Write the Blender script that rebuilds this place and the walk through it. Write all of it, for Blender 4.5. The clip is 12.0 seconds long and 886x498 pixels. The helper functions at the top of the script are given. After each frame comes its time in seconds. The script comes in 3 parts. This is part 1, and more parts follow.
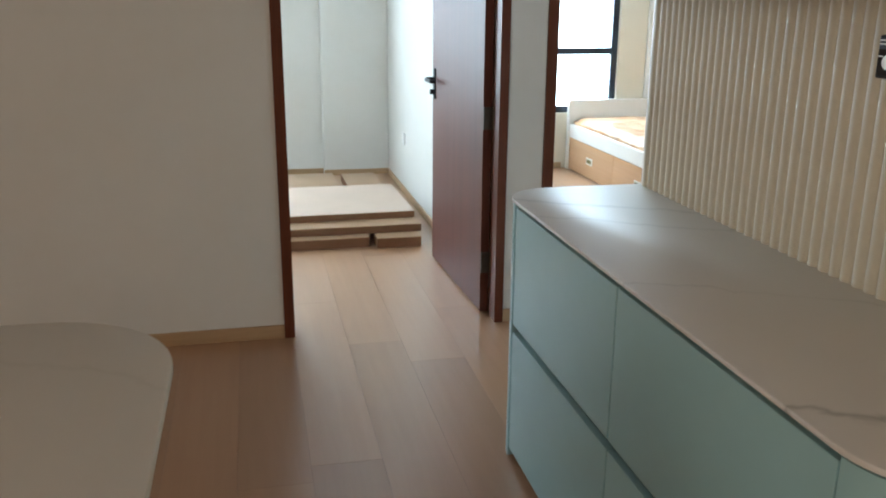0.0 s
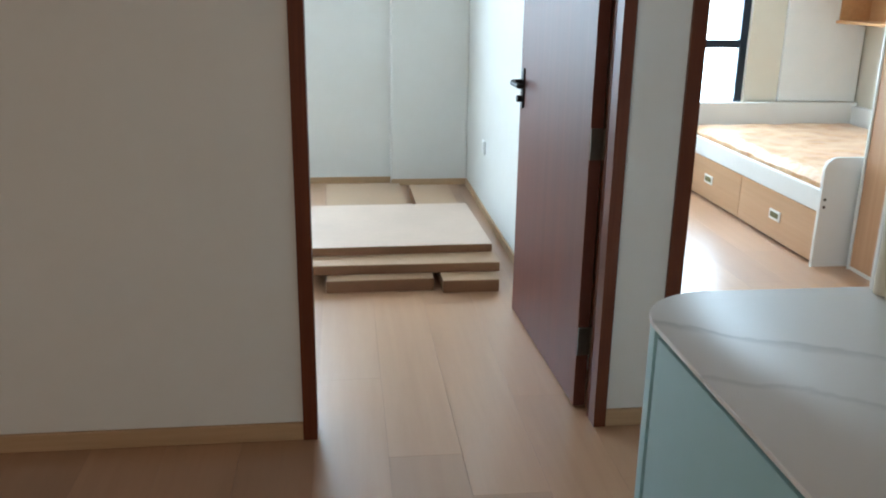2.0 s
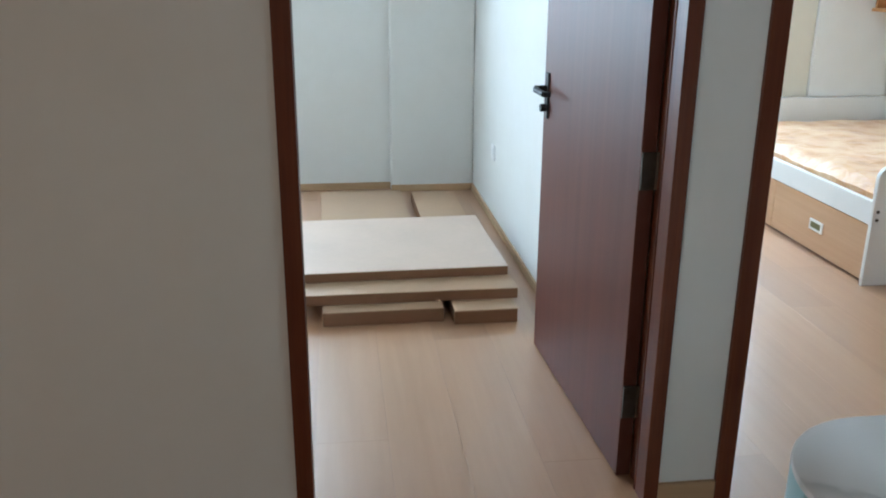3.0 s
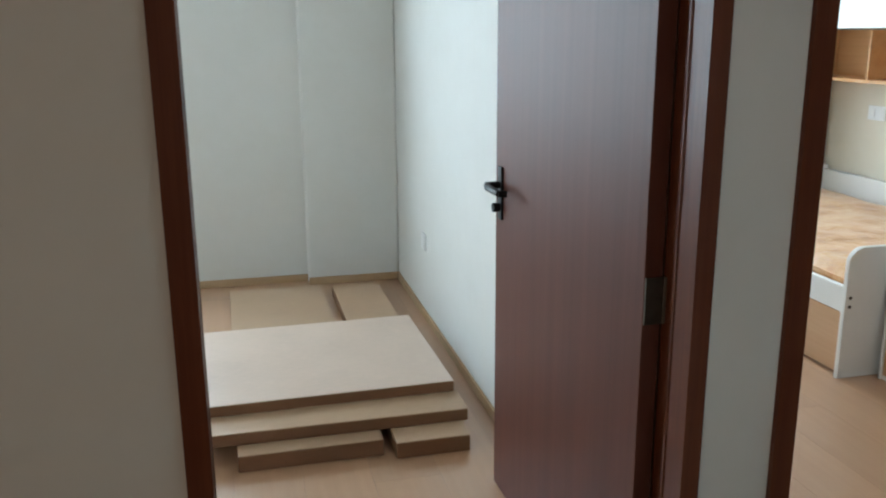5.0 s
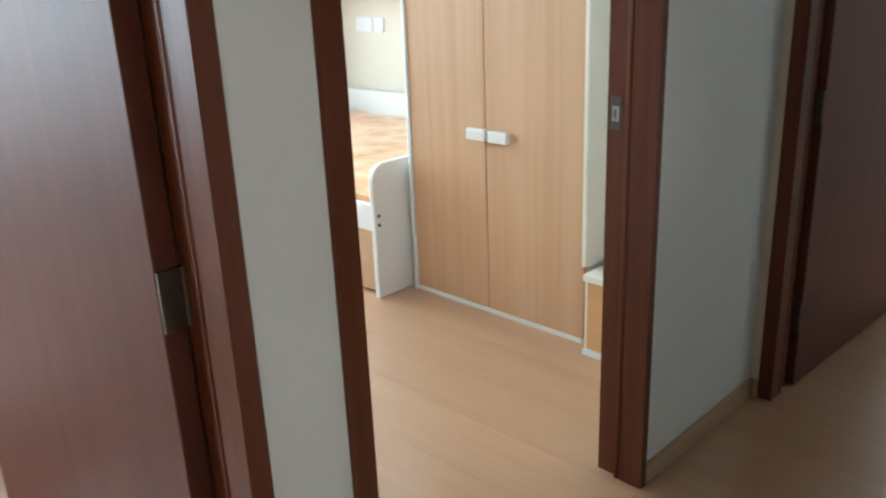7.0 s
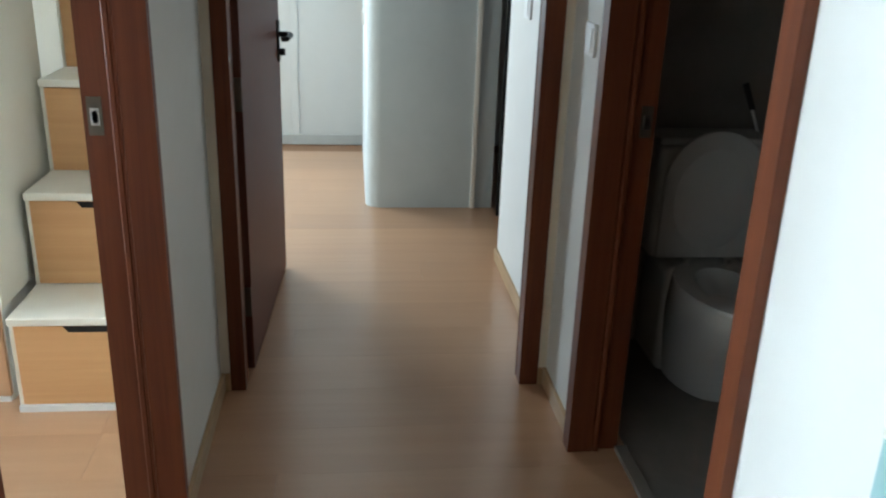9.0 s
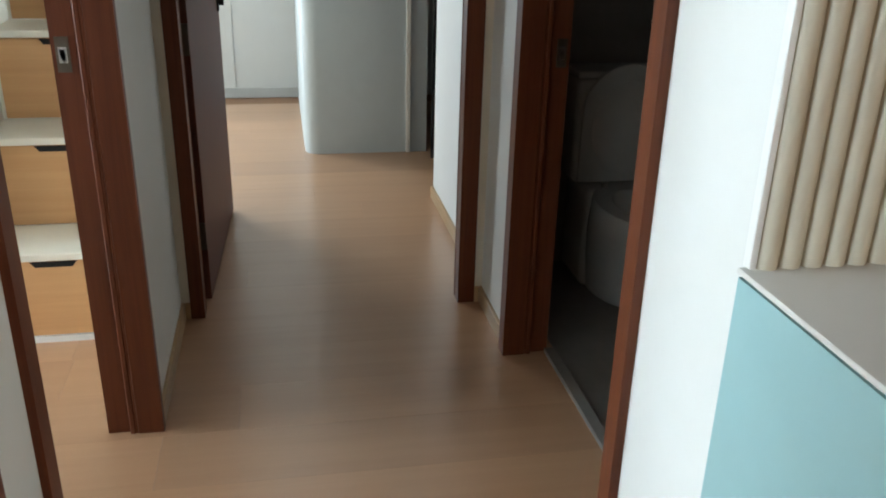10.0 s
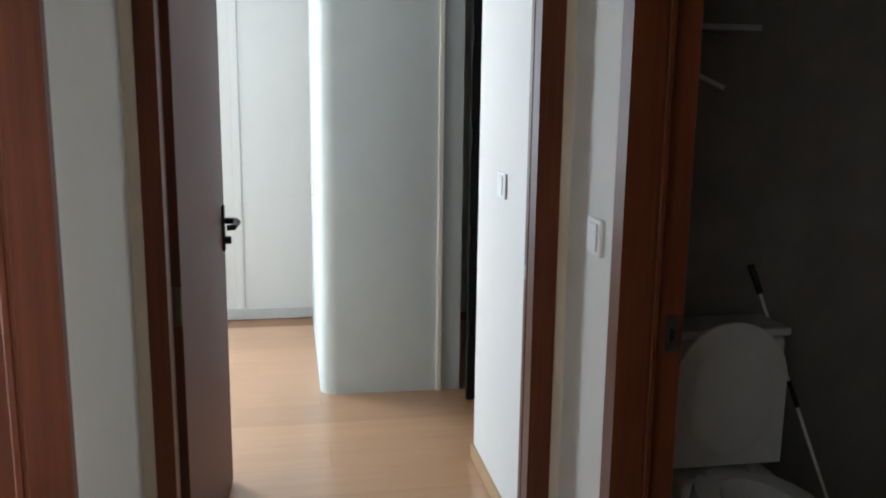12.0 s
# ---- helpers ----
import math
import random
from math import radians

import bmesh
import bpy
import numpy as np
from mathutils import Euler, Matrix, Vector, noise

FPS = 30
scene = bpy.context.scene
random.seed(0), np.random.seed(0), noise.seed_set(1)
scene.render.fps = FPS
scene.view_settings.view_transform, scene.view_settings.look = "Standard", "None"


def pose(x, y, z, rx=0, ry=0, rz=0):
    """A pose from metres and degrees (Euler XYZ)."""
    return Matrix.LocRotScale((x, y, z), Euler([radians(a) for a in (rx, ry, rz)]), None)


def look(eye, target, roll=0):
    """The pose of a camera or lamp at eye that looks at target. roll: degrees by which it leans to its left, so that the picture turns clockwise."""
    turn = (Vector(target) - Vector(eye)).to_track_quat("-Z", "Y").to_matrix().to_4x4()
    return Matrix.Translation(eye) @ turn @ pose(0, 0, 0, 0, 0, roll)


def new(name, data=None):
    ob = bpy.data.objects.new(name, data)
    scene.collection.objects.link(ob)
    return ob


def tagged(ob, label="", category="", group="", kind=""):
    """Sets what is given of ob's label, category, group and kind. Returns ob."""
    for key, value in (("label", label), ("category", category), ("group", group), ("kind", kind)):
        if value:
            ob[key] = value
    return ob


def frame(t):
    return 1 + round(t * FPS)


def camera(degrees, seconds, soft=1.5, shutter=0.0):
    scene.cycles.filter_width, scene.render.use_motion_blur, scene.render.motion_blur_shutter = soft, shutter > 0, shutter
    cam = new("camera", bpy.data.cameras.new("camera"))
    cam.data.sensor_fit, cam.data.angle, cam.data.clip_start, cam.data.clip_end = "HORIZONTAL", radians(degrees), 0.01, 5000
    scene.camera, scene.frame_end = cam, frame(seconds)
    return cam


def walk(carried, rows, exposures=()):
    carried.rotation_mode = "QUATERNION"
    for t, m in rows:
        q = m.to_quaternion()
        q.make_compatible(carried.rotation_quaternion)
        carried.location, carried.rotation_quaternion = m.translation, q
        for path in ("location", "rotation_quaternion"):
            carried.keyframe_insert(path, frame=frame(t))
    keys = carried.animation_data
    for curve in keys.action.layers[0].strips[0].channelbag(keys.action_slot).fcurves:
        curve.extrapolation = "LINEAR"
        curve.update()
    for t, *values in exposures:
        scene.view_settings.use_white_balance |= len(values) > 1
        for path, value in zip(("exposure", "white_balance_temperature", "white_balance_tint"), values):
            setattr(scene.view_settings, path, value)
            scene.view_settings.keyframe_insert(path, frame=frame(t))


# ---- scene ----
cam = camera(54.74, 12.0, soft=1.9, shutter=0.25)
PATH = [
    (0.0, (-0.133, -3.543, 1.434), (0.285, -1.67, 0.87), 0.43),
    (0.5, (-0.018, -3.354, 1.433), (0.375, -1.466, 0.905), -0.1),
    (1.0, (0.062, -3.051, 1.402), (0.366, -1.15, 0.862), -0.12),
    (1.5, (0.052, -2.758, 1.4), (0.329, -0.852, 0.859), 0.73),
    (2.0, (0.102, -2.452, 1.403), (0.326, -0.557, 0.805), 0.82),
    (2.5, (0.115, -2.205, 1.409), (0.319, -0.318, 0.779), 0.73),
    (3.0, (0.093, -1.956, 1.426), (0.327, -0.073, 0.796), 0.33),
    (5.0, (0.082, -1.401, 1.462), (0.527, 0.485, 0.968), -0.4),
    (5.5, (0.078, -1.363, 1.426), (0.827, 0.393, 0.829), 0.69),
    (6.0, (0.126, -1.279, 1.421), (1.191, 0.277, 0.752), 1.54),
    (6.5, (0.238, -1.155, 1.426), (1.416, 0.311, 0.747), -0.95),
    (8.5, (0.385, -0.546, 1.391), (2.254, -0.32, 0.715), 0.81),
    (9.0, (0.281, -0.397, 1.385), (2.147, -0.61, 0.696), 2.02),
    (9.5, (0.125, -0.33, 1.384), (1.957, -0.677, 0.659), 2.09),
    (10.0, (0.016, -0.353, 1.372), (1.827, -0.708, 0.601), 1.47),
    (10.5, (0.107, -0.347, 1.385), (1.919, -0.686, 0.609), 1.48),
    (11.0, (0.303, -0.309, 1.456), (2.184, -0.652, 0.871), 0.91),
    (11.5, (0.483, -0.309, 1.472), (2.412, -0.659, 1.076), 0.55),
    (12.0, (0.714, -0.348, 1.467), (2.649, -0.697, 1.096), 0.73),
]
# seconds, stops, kelvin, tint
EXPOSURES = [(0.0, 0.43, 6350, 10), (1.0, 0.40, 6250, 10), (2.0, 0.34, 6150, 10), (2.5, 0.22, 6080, 10), (3.0, 0.17, 5950, 10), (5.0, -0.22, 6450, 10), (5.5, 0.15, 6150, 10), (6.0, 0.36, 6250, 10),
             (6.5, 0.4, 6450, 10), (8.5, 0.98, 6250, 10), (9.0, 0.65, 6450, 10), (9.5, 0.5, 6550, 10), (10.0, 0.54, 6750, 12), (10.5, 0.5, 6700, 14), (11.0, 0.42, 6650, 14), (11.5, 0.6, 6650, 14), (12.0, 0.8, 6700, 17)]
walk(cam, [(t, look(eye, target, roll)) for t, eye, target, roll in PATH], EXPOSURES)

# ---- world and daylight ----
world = bpy.data.worlds.new("sky")
scene.world = world
world.use_nodes = True
wn = world.node_tree
sky = wn.nodes.new("ShaderNodeTexSky")
sky.sky_type = "NISHITA"
sky.sun_disc = False
sky.sun_elevation = radians(52)
sky.sun_rotation = radians(200)
wn.nodes["Background"].inputs["Strength"].default_value = 0.15
wn.links.new(sky.outputs["Color"], wn.nodes["Background"].inputs["Color"])

sun = new("sun", bpy.data.lights.new("sun", "SUN"))
sun.data.energy, sun.data.angle, sun.data.color = 2.0, radians(10), (1.0, 0.94, 0.84)
sun.matrix_world = look((0, 0, 0), (math.sin(radians(20)), math.cos(radians(20)), -1.28))


def window_light(name, x, y, z, w, h, watts, rz, tint=(0.685, 0.88, 1.02)):
    lamp = new(name, bpy.data.lights.new(name, "AREA"))
    lamp.data.shape, lamp.data.size, lamp.data.size_y = "RECTANGLE", w, h
    lamp.data.energy, lamp.data.color = watts, tint
    lamp.matrix_world = pose(x, y, z, 90, 0, rz)
    return lamp


window_light("window_light_A", -1.0, 3.83, 1.55, 1.3, 1.5, 67, 180)
window_light("window_light_B", 2.38, 3.66, 1.355, 1.46, 1.68, 69, 180)
window_light("window_light_C", 6.04, 1.75, 1.5, 1.7, 1.4, 112, 90, (0.69, 0.88, 1.02))
window_light("window_light_living", -4.05, -6.0, 1.5, 2.0, 1.4, 50, -90, (1.0, 0.88, 0.74))


# ---- materials ----
def mat(name, color, rough=0.5, metal=0.0, build=None):
    m = bpy.data.materials.new(name)
    m.use_nodes = True
    nt = m.node_tree
    b = nt.nodes["Principled BSDF"]
    b.inputs["Base Color"].default_value = (*color, 1)
    b.inputs["Roughness"].default_value = rough
    b.inputs["Metallic"].default_value = metal
    if build:
        build(nt, b)
    return m


def coords(nt, scale, which="Object", spin=(0, 0, 0)):
    tc = nt.nodes.new("ShaderNodeTexCoord")
    mp = nt.nodes.new("ShaderNodeMapping")
    mp.inputs["Scale"].default_value = scale
    mp.inputs["Rotation"].default_value = spin
    nt.links.new(tc.outputs[which], mp.inputs["Vector"])
    return mp.outputs["Vector"]


def noise_tex(nt, vec, scale, detail=3.0, rough=0.5, distort=0.0):
    n = nt.nodes.new("ShaderNodeTexNoise")
    n.inputs["Scale"].default_value = scale
    n.inputs["Detail"].default_value = detail
    n.inputs["Roughness"].default_value = rough
    n.inputs["Distortion"].default_value = distort
    nt.links.new(vec, n.inputs["Vector"])
    return n.outputs["Fac"]


def ramp(nt, fac, stops):
    r = nt.nodes.new("ShaderNodeValToRGB")
    el = r.color_ramp.elements
    while len(el) < len(stops):
        el.new(0.5)
    for e, (p, c) in zip(el, stops):
        e.position, e.color = p, (*c, 1)
    nt.links.new(fac, r.inputs["Fac"])
    return r.outputs["Color"]


def mix(nt, fac, a, b, mode="MIX"):
    m = nt.nodes.new("ShaderNodeMix")
    m.data_type, m.blend_type = "RGBA", mode
    for sock, v in ((m.inputs[0], fac), (m.inputs[6], a), (m.inputs[7], b)):
        if isinstance(v, bpy.types.NodeSocket):
            nt.links.new(v, sock)
        elif isinstance(v, tuple):
            sock.default_value = (*v, 1)
        else:
            sock.default_value = v
    return m.outputs[2]


def bump(nt, b, height, strength, distance=0.01):
    n = nt.nodes.new("ShaderNodeBump")
    n.inputs["Strength"].default_value = strength
    n.inputs["Distance"].default_value = distance
    nt.links.new(height, n.inputs["Height"])
    nt.links.new(n.outputs["Normal"], b.inputs["Normal"])


def rough_map(nt, b, fac, lo, hi):
    r = nt.nodes.new("ShaderNodeMapRange")
    r.inputs["To Min"].default_value, r.inputs["To Max"].default_value = lo, hi
    nt.links.new(fac, r.inputs["Value"])
    nt.links.new(r.outputs["Result"], b.inputs["Roughness"])


def paint(tone, stain, amount=0.25):
    def build(nt, b):
        v = coords(nt, (1, 1, 1))
        big = noise_tex(nt, v, 1.3, 4, 0.6)
        fine = noise_tex(nt, v, 260, 2, 0.6)
        mid = noise_tex(nt, v, 14, 3, 0.6)
        f = mix(nt, 0.25, big, mid)
        nt.links.new(ramp(nt, f, ((0.35, tone), (0.75, tuple(t * (1 - amount * 0.15) * s for t, s in zip(tone, stain))))), b.inputs["Base Color"])
        bump(nt, b, mix(nt, 0.2, fine, mid), 0.08, 0.003)
    return build


def wood(dark, light, along, grain=60.0, stretch=0.035, per_piece=0.0, lo=0.3, hi=0.5, relief=0.06, gloss=0.5):
    def build(nt, b):
        sc = [1, 1, 1]
        sc["xyz".index(along)] = stretch
        v = coords(nt, tuple(sc))
        if per_piece:
            info = nt.nodes.new("ShaderNodeObjectInfo")
            off = nt.nodes.new("ShaderNodeVectorMath")
            off.operation = "MULTIPLY_ADD"
            comb = nt.nodes.new("ShaderNodeCombineXYZ")
            for k in range(3):
                nt.links.new(info.outputs["Random"], comb.inputs[k])
            nt.links.new(comb.outputs[0], off.inputs[0])
            off.inputs[1].default_value = (37, 19, 11)
            nt.links.new(v, off.inputs[2])
            v = off.outputs[0]
        a = noise_tex(nt, v, grain, 5, 0.65, 0.4)
        c = noise_tex(nt, v, grain * 0.16, 3, 0.55, 1.2)
        f = mix(nt, 0.45, a, c)
        col = ramp(nt, f, ((0.33, dark), (0.66, light)))
        if per_piece:
            shade = nt.nodes.new("ShaderNodeMapRange")
            shade.inputs["To Min"].default_value, shade.inputs["To Max"].default_value = 1 - per_piece, 1 + per_piece * 0.6
            nt.links.new(info.outputs["Random"], shade.inputs["Value"])
            col = mix(nt, 1.0, col, shade.outputs["Result"], "MULTIPLY")
        nt.links.new(col, b.inputs["Base Color"])
        rough_map(nt, b, c, lo, hi)
        b.inputs["Specular IOR Level"].default_value = gloss
        if relief:
            bump(nt, b, a, relief, 0.002)
    return build


def marble(base, lo, hi, veins=1.0):
    def build(nt, b):
        v = coords(nt, (1, 1, 1))
        cloud = noise_tex(nt, v, 1.7, 4, 0.6)
        wob = noise_tex(nt, v, 5.0, 4, 0.6, 0.4)
        fade = noise_tex(nt, v, 4.2, 2, 0.5)
        sep = nt.nodes.new("ShaderNodeSeparateXYZ")
        nt.links.new(v, sep.inputs[0])

        def calc(op, a, c):
            n = nt.nodes.new("ShaderNodeMath")
            n.operation = op
            for sock, val in zip(n.inputs, (a, c)):
                if isinstance(val, bpy.types.NodeSocket):
                    nt.links.new(val, sock)
                else:
                    sock.default_value = val
            return n.outputs[0]

        slant = calc("ADD", sep.outputs["Y"], calc("MULTIPLY", sep.outputs["X"], 0.55))
        slant = calc("ADD", slant, calc("MULTIPLY", calc("SUBTRACT", wob, 0.5), 0.16))
        pos = calc("DIVIDE", calc("ADD", slant, 2.6), 2.0)
        stops = []
        for c, w, dark in ((0.20, 0.009, 0.45), (0.50, 0.005, 0.84), (0.787, 0.009, 0.78), (0.89, 0.012, 0.68)):
            dark = 1 - (1 - dark) * veins
            stops += [(c - w, (1, 1, 1)), (c, (dark, dark, dark * 0.985)), (c + w * 0.5, (1, 1, 1))]
        vein = ramp(nt, pos, stops)
        vein = mix(nt, ramp(nt, fade, ((0.32, (0.45, 0.45, 0.45)), (0.55, (1, 1, 1)))), (1.0, 1.0, 1.0), vein)
        tone = ramp(nt, cloud, ((0.3, tuple(c * 0.95 for c in base)), (0.75, base)))
        nt.links.new(mix(nt, 1.0, tone, vein, "MULTIPLY"), b.inputs["Base Color"])
        rough_map(nt, b, cloud, lo, hi)
    return build


def cardboard(tone_rgb):
    def build(nt, b):
        v = coords(nt, (1, 1, 1))
        fib = noise_tex(nt, coords(nt, (0.15, 1, 1)), 160, 3, 0.7)
        big = noise_tex(nt, v, 3.0, 4, 0.6)
        info = nt.nodes.new("ShaderNodeObjectInfo")
        base = ramp(nt, mix(nt, 0.5, fib, big), ((0.3, tuple(c * 0.82 for c in tone_rgb)), (0.7, tone_rgb)))
        tone = nt.nodes.new("ShaderNodeMapRange")
        tone.inputs["To Min"].default_value, tone.inputs["To Max"].default_value = 0.92, 1.06
        nt.links.new(info.outputs["Random"], tone.inputs["Value"])
        nt.links.new(mix(nt, 1.0, base, tone.outputs["Result"], "MULTIPLY"), b.inputs["Base Color"])
        bump(nt, b, big, 0.15, 0.01)
    return build


def satin(nt, b):
    v = coords(nt, (1, 1, 1))
    vo = nt.nodes.new("ShaderNodeTexVoronoi")
    vo.inputs["Scale"].default_value = 7.0
    vo.inputs["Randomness"].default_value = 0.9
    nt.links.new(v, vo.inputs["Vector"])
    n = noise_tex(nt, v, 9, 4, 0.6, 2.5)
    f = mix(nt, 0.5, vo.outputs["Distance"], n)
    nt.links.new(ramp(nt, f, ((0.22, (0.52, 0.205, 0.052)), (0.45, (0.66, 0.325, 0.115)), (0.72, (0.76, 0.48, 0.25)))), b.inputs["Base Color"])
    bump(nt, b, noise_tex(nt, v, 6, 4, 0.6, 1.0), 0.6, 0.03)
    b.inputs["Sheen Weight"].default_value = 0.3


def tiles_dark(nt, b):
    v = coords(nt, (1, 1, 1))
    n = noise_tex(nt, v, 5, 5, 0.65)
    nt.links.new(ramp(nt, n, ((0.3, (0.165, 0.148, 0.132)), (0.7, (0.225, 0.203, 0.182)))), b.inputs["Base Color"])
    rough_map(nt, b, n, 0.35, 0.55)
    bump(nt, b, n, 0.1, 0.004)


def plain_wear(color, var=0.06, scale=6.0, lo=0.35, hi=0.5, relief=0.03):
    def build(nt, b):
        v = coords(nt, (1, 1, 1))
        n = noise_tex(nt, v, scale, 4, 0.6)
        fine = noise_tex(nt, v, scale * 30, 2, 0.6)
        nt.links.new(ramp(nt, n, ((0.3, color), (0.75, tuple(c * (1 - var) for c in color)))), b.inputs["Base Color"])
        rough_map(nt, b, n, lo, hi)
        bump(nt, b, fine, relief, 0.002)
    return build


M_WALL = mat("wall_paint", (0.78, 0.77, 0.73), 0.75, build=paint((0.76, 0.75, 0.71), (0.98, 0.97, 0.95)))
M_CREAM = mat("cream_paint", (0.72, 0.66, 0.55), 0.7, build=paint((0.74, 0.67, 0.55), (0.98, 0.97, 0.95)))
M_CEIL = mat("ceiling_paint", (0.82, 0.81, 0.79), 0.85, build=paint((0.82, 0.81, 0.79), (0.99, 0.99, 0.98)))
M_GREY = mat("grey_plaster", (0.5, 0.53, 0.54), 0.7, build=paint((0.57, 0.635, 0.66), (0.93, 0.94, 0.95), 0.4))
M_PALE = mat("pale_grey_paint", (0.55, 0.55, 0.55), 0.7, build=paint((0.55, 0.57, 0.58), (0.97, 0.97, 0.97)))
M_FLOOR = mat("oak_plank", (0.4, 0.24, 0.13), 0.4, build=wood((0.45, 0.246, 0.134), (0.512, 0.290, 0.165), "y", 26, 0.05, 0.13, 0.26, 0.33, 0.0, 1.0))
fb = M_FLOOR.node_tree.nodes["Principled BSDF"]          # clear satin lacquer
fb.inputs["Coat Weight"].default_value, fb.inputs["Coat Roughness"].default_value = 0.35, 0.24
M_GROUT = mat("plank_joint", (0.28, 0.15, 0.085), 0.6)
M_SKIRT = mat("oak_skirting", (0.45, 0.29, 0.16), 0.45, build=wood((0.42, 0.27, 0.14), (0.54, 0.36, 0.21), "x", 40, 0.06))
M_MAHOG = mat("mahogany_frame", (0.12, 0.04, 0.025), 0.35, build=wood((0.095, 0.022, 0.008), (0.165, 0.044, 0.016), "z", 75, 0.03, 0, 0.4, 0.5, 0.06, 0.3))
M_LEAF = mat("mahogany_door", (0.12, 0.045, 0.03), 0.3, build=wood((0.10, 0.032, 0.021), (0.14, 0.047, 0.031), "z", 40, 0.02, 0, 0.48, 0.54, 0.0, 0.3))
# carton colours carry the light: sides darkened as shaded, tops paled as window-lit
M_CARD = mat("shaded_brown_cardboard", (0.34, 0.2, 0.11), 0.45, build=cardboard((0.27, 0.128, 0.062)))
M_CARDTAN = mat("lit_tan_cardboard", (0.5, 0.33, 0.2), 0.35, build=cardboard((0.52, 0.335, 0.205)))
M_CARDTOP = mat("lit_pale_cardboard", (0.5, 0.4, 0.31), 0.3, build=cardboard((0.68, 0.51, 0.405)))
M_MINT = mat("mint_laminate", (0.36, 0.6, 0.55), 0.4, build=plain_wear((0.315, 0.50, 0.50), 0.05, 4, 0.36, 0.46))
# mint darkened almost to black: shade of the sideboard's gaps and plinth
M_MINTDARK = mat("green_channel_shade", (0.03, 0.07, 0.06), 0.45, build=plain_wear((0.012, 0.038, 0.032), 0.2, 6, 0.5, 0.65))
M_MARBLE = mat("white_marble", (0.85, 0.84, 0.82), 0.25, build=marble((0.68, 0.645, 0.59), 0.4, 0.48))
M_STONE = mat("white_sintered_stone", (0.78, 0.77, 0.74), 0.4, build=marble((0.82, 0.785, 0.72), 0.36, 0.46, 0.12))
M_RIB = mat("cream_fluted", (0.72, 0.65, 0.52), 0.5, build=plain_wear((0.63, 0.56, 0.43), 0.08, 8, 0.5, 0.62))
M_WHITE = mat("white_laminate", (0.8, 0.79, 0.77), 0.4, build=plain_wear((0.81, 0.79, 0.75), 0.04, 5, 0.35, 0.45))
M_CREAMLAM = mat("cream_laminate", (0.8, 0.75, 0.64), 0.4, build=plain_wear((0.82, 0.76, 0.64), 0.04, 5, 0.35, 0.45))
M_BEECH = mat("beech_laminate", (0.55, 0.35, 0.2), 0.4, build=wood((0.53, 0.285, 0.145), (0.64, 0.385, 0.220), "z", 24, 0.02, 0.04, 0.35, 0.48))
M_BEECHH = mat("beech_laminate_flat", (0.55, 0.35, 0.2), 0.4, build=wood((0.54, 0.31, 0.165), (0.62, 0.385, 0.225), "y", 34, 0.03, 0.05, 0.35, 0.48))
M_STAIR = mat("honey_beech_laminate", (0.58, 0.34, 0.16), 0.4, build=wood((0.59, 0.30, 0.12), (0.69, 0.38, 0.172), "y", 30, 0.03, 0.04, 0.35, 0.48))
M_SATIN = mat("orange_satin", (0.7, 0.45, 0.25), 0.45, build=satin)
M_BLACK = mat("black_metal", (0.02, 0.02, 0.022), 0.35, 0.6, build=plain_wear((0.02, 0.02, 0.022), 0.3, 20))
M_FRAME = mat("dark_aluminium", (0.02, 0.03, 0.045), 0.4, 0.3, build=plain_wear((0.02, 0.03, 0.045), 0.2, 12))
M_STEEL = mat("brushed_steel", (0.55, 0.53, 0.5), 0.3, 1.0, build=plain_wear((0.55, 0.53, 0.5), 0.15, 30, 0.25, 0.4))
# near-white non-metal; paints the bright highlight along thin chrome tubes
M_CHROME = mat("chrome_highlight", (0.8, 0.8, 0.8), 0.2, 0.0, build=plain_wear((0.85, 0.84, 0.82), 0.05, 30, 0.15, 0.25))
M_BRASSY = mat("aged_steel_plate", (0.16, 0.14, 0.11), 0.4, 0.8, build=plain_wear((0.15, 0.13, 0.105), 0.25, 30, 0.3, 0.5))
M_OLIVE = mat("olive_recess_shade", (0.16, 0.15, 0.05), 0.5, build=plain_wear((0.16, 0.15, 0.05), 0.2, 30))
# near-black colour for the shade inside holes and hollows
M_DARK = mat("recess_shade", (0.015, 0.013, 0.012), 0.8)
M_TILE = mat("dark_stone_tile", (0.03, 0.03, 0.03), 0.45, build=tiles_dark)
M_CERAMIC = mat("white_ceramic", (0.8, 0.8, 0.79), 0.12, build=plain_wear((0.62, 0.61, 0.59), 0.05, 5, 0.08, 0.18))
M_PLASTIC = mat("white_plastic", (0.8, 0.8, 0.78), 0.35, build=plain_wear((0.82, 0.81, 0.79), 0.03, 15))
M_GLOSSBLACK = mat("black_glass", (0.012, 0.013, 0.015), 0.08)
M_CARTRIDGE = mat("grey_base_strip", (0.42, 0.44, 0.45), 0.45, build=plain_wear((0.42, 0.44, 0.45), 0.08, 10))
M_GLASS = mat("clear_glass", (1, 1, 1), 0.0)
M_GLASS.node_tree.nodes["Principled BSDF"].inputs["Transmission Weight"].default_value = 1.0
M_GLASS.node_tree.nodes["Principled BSDF"].inputs["IOR"].default_value = 1.1
M_GROUND = mat("far_ground", (0.3, 0.32, 0.3), 0.9, build=plain_wear((0.33, 0.34, 0.32), 0.3, 0.05, 0.8, 0.95))
M_FACADE = mat("far_facade", (0.7, 0.7, 0.68), 0.8, build=plain_wear((0.72, 0.72, 0.70), 0.1, 0.2, 0.8, 0.95))


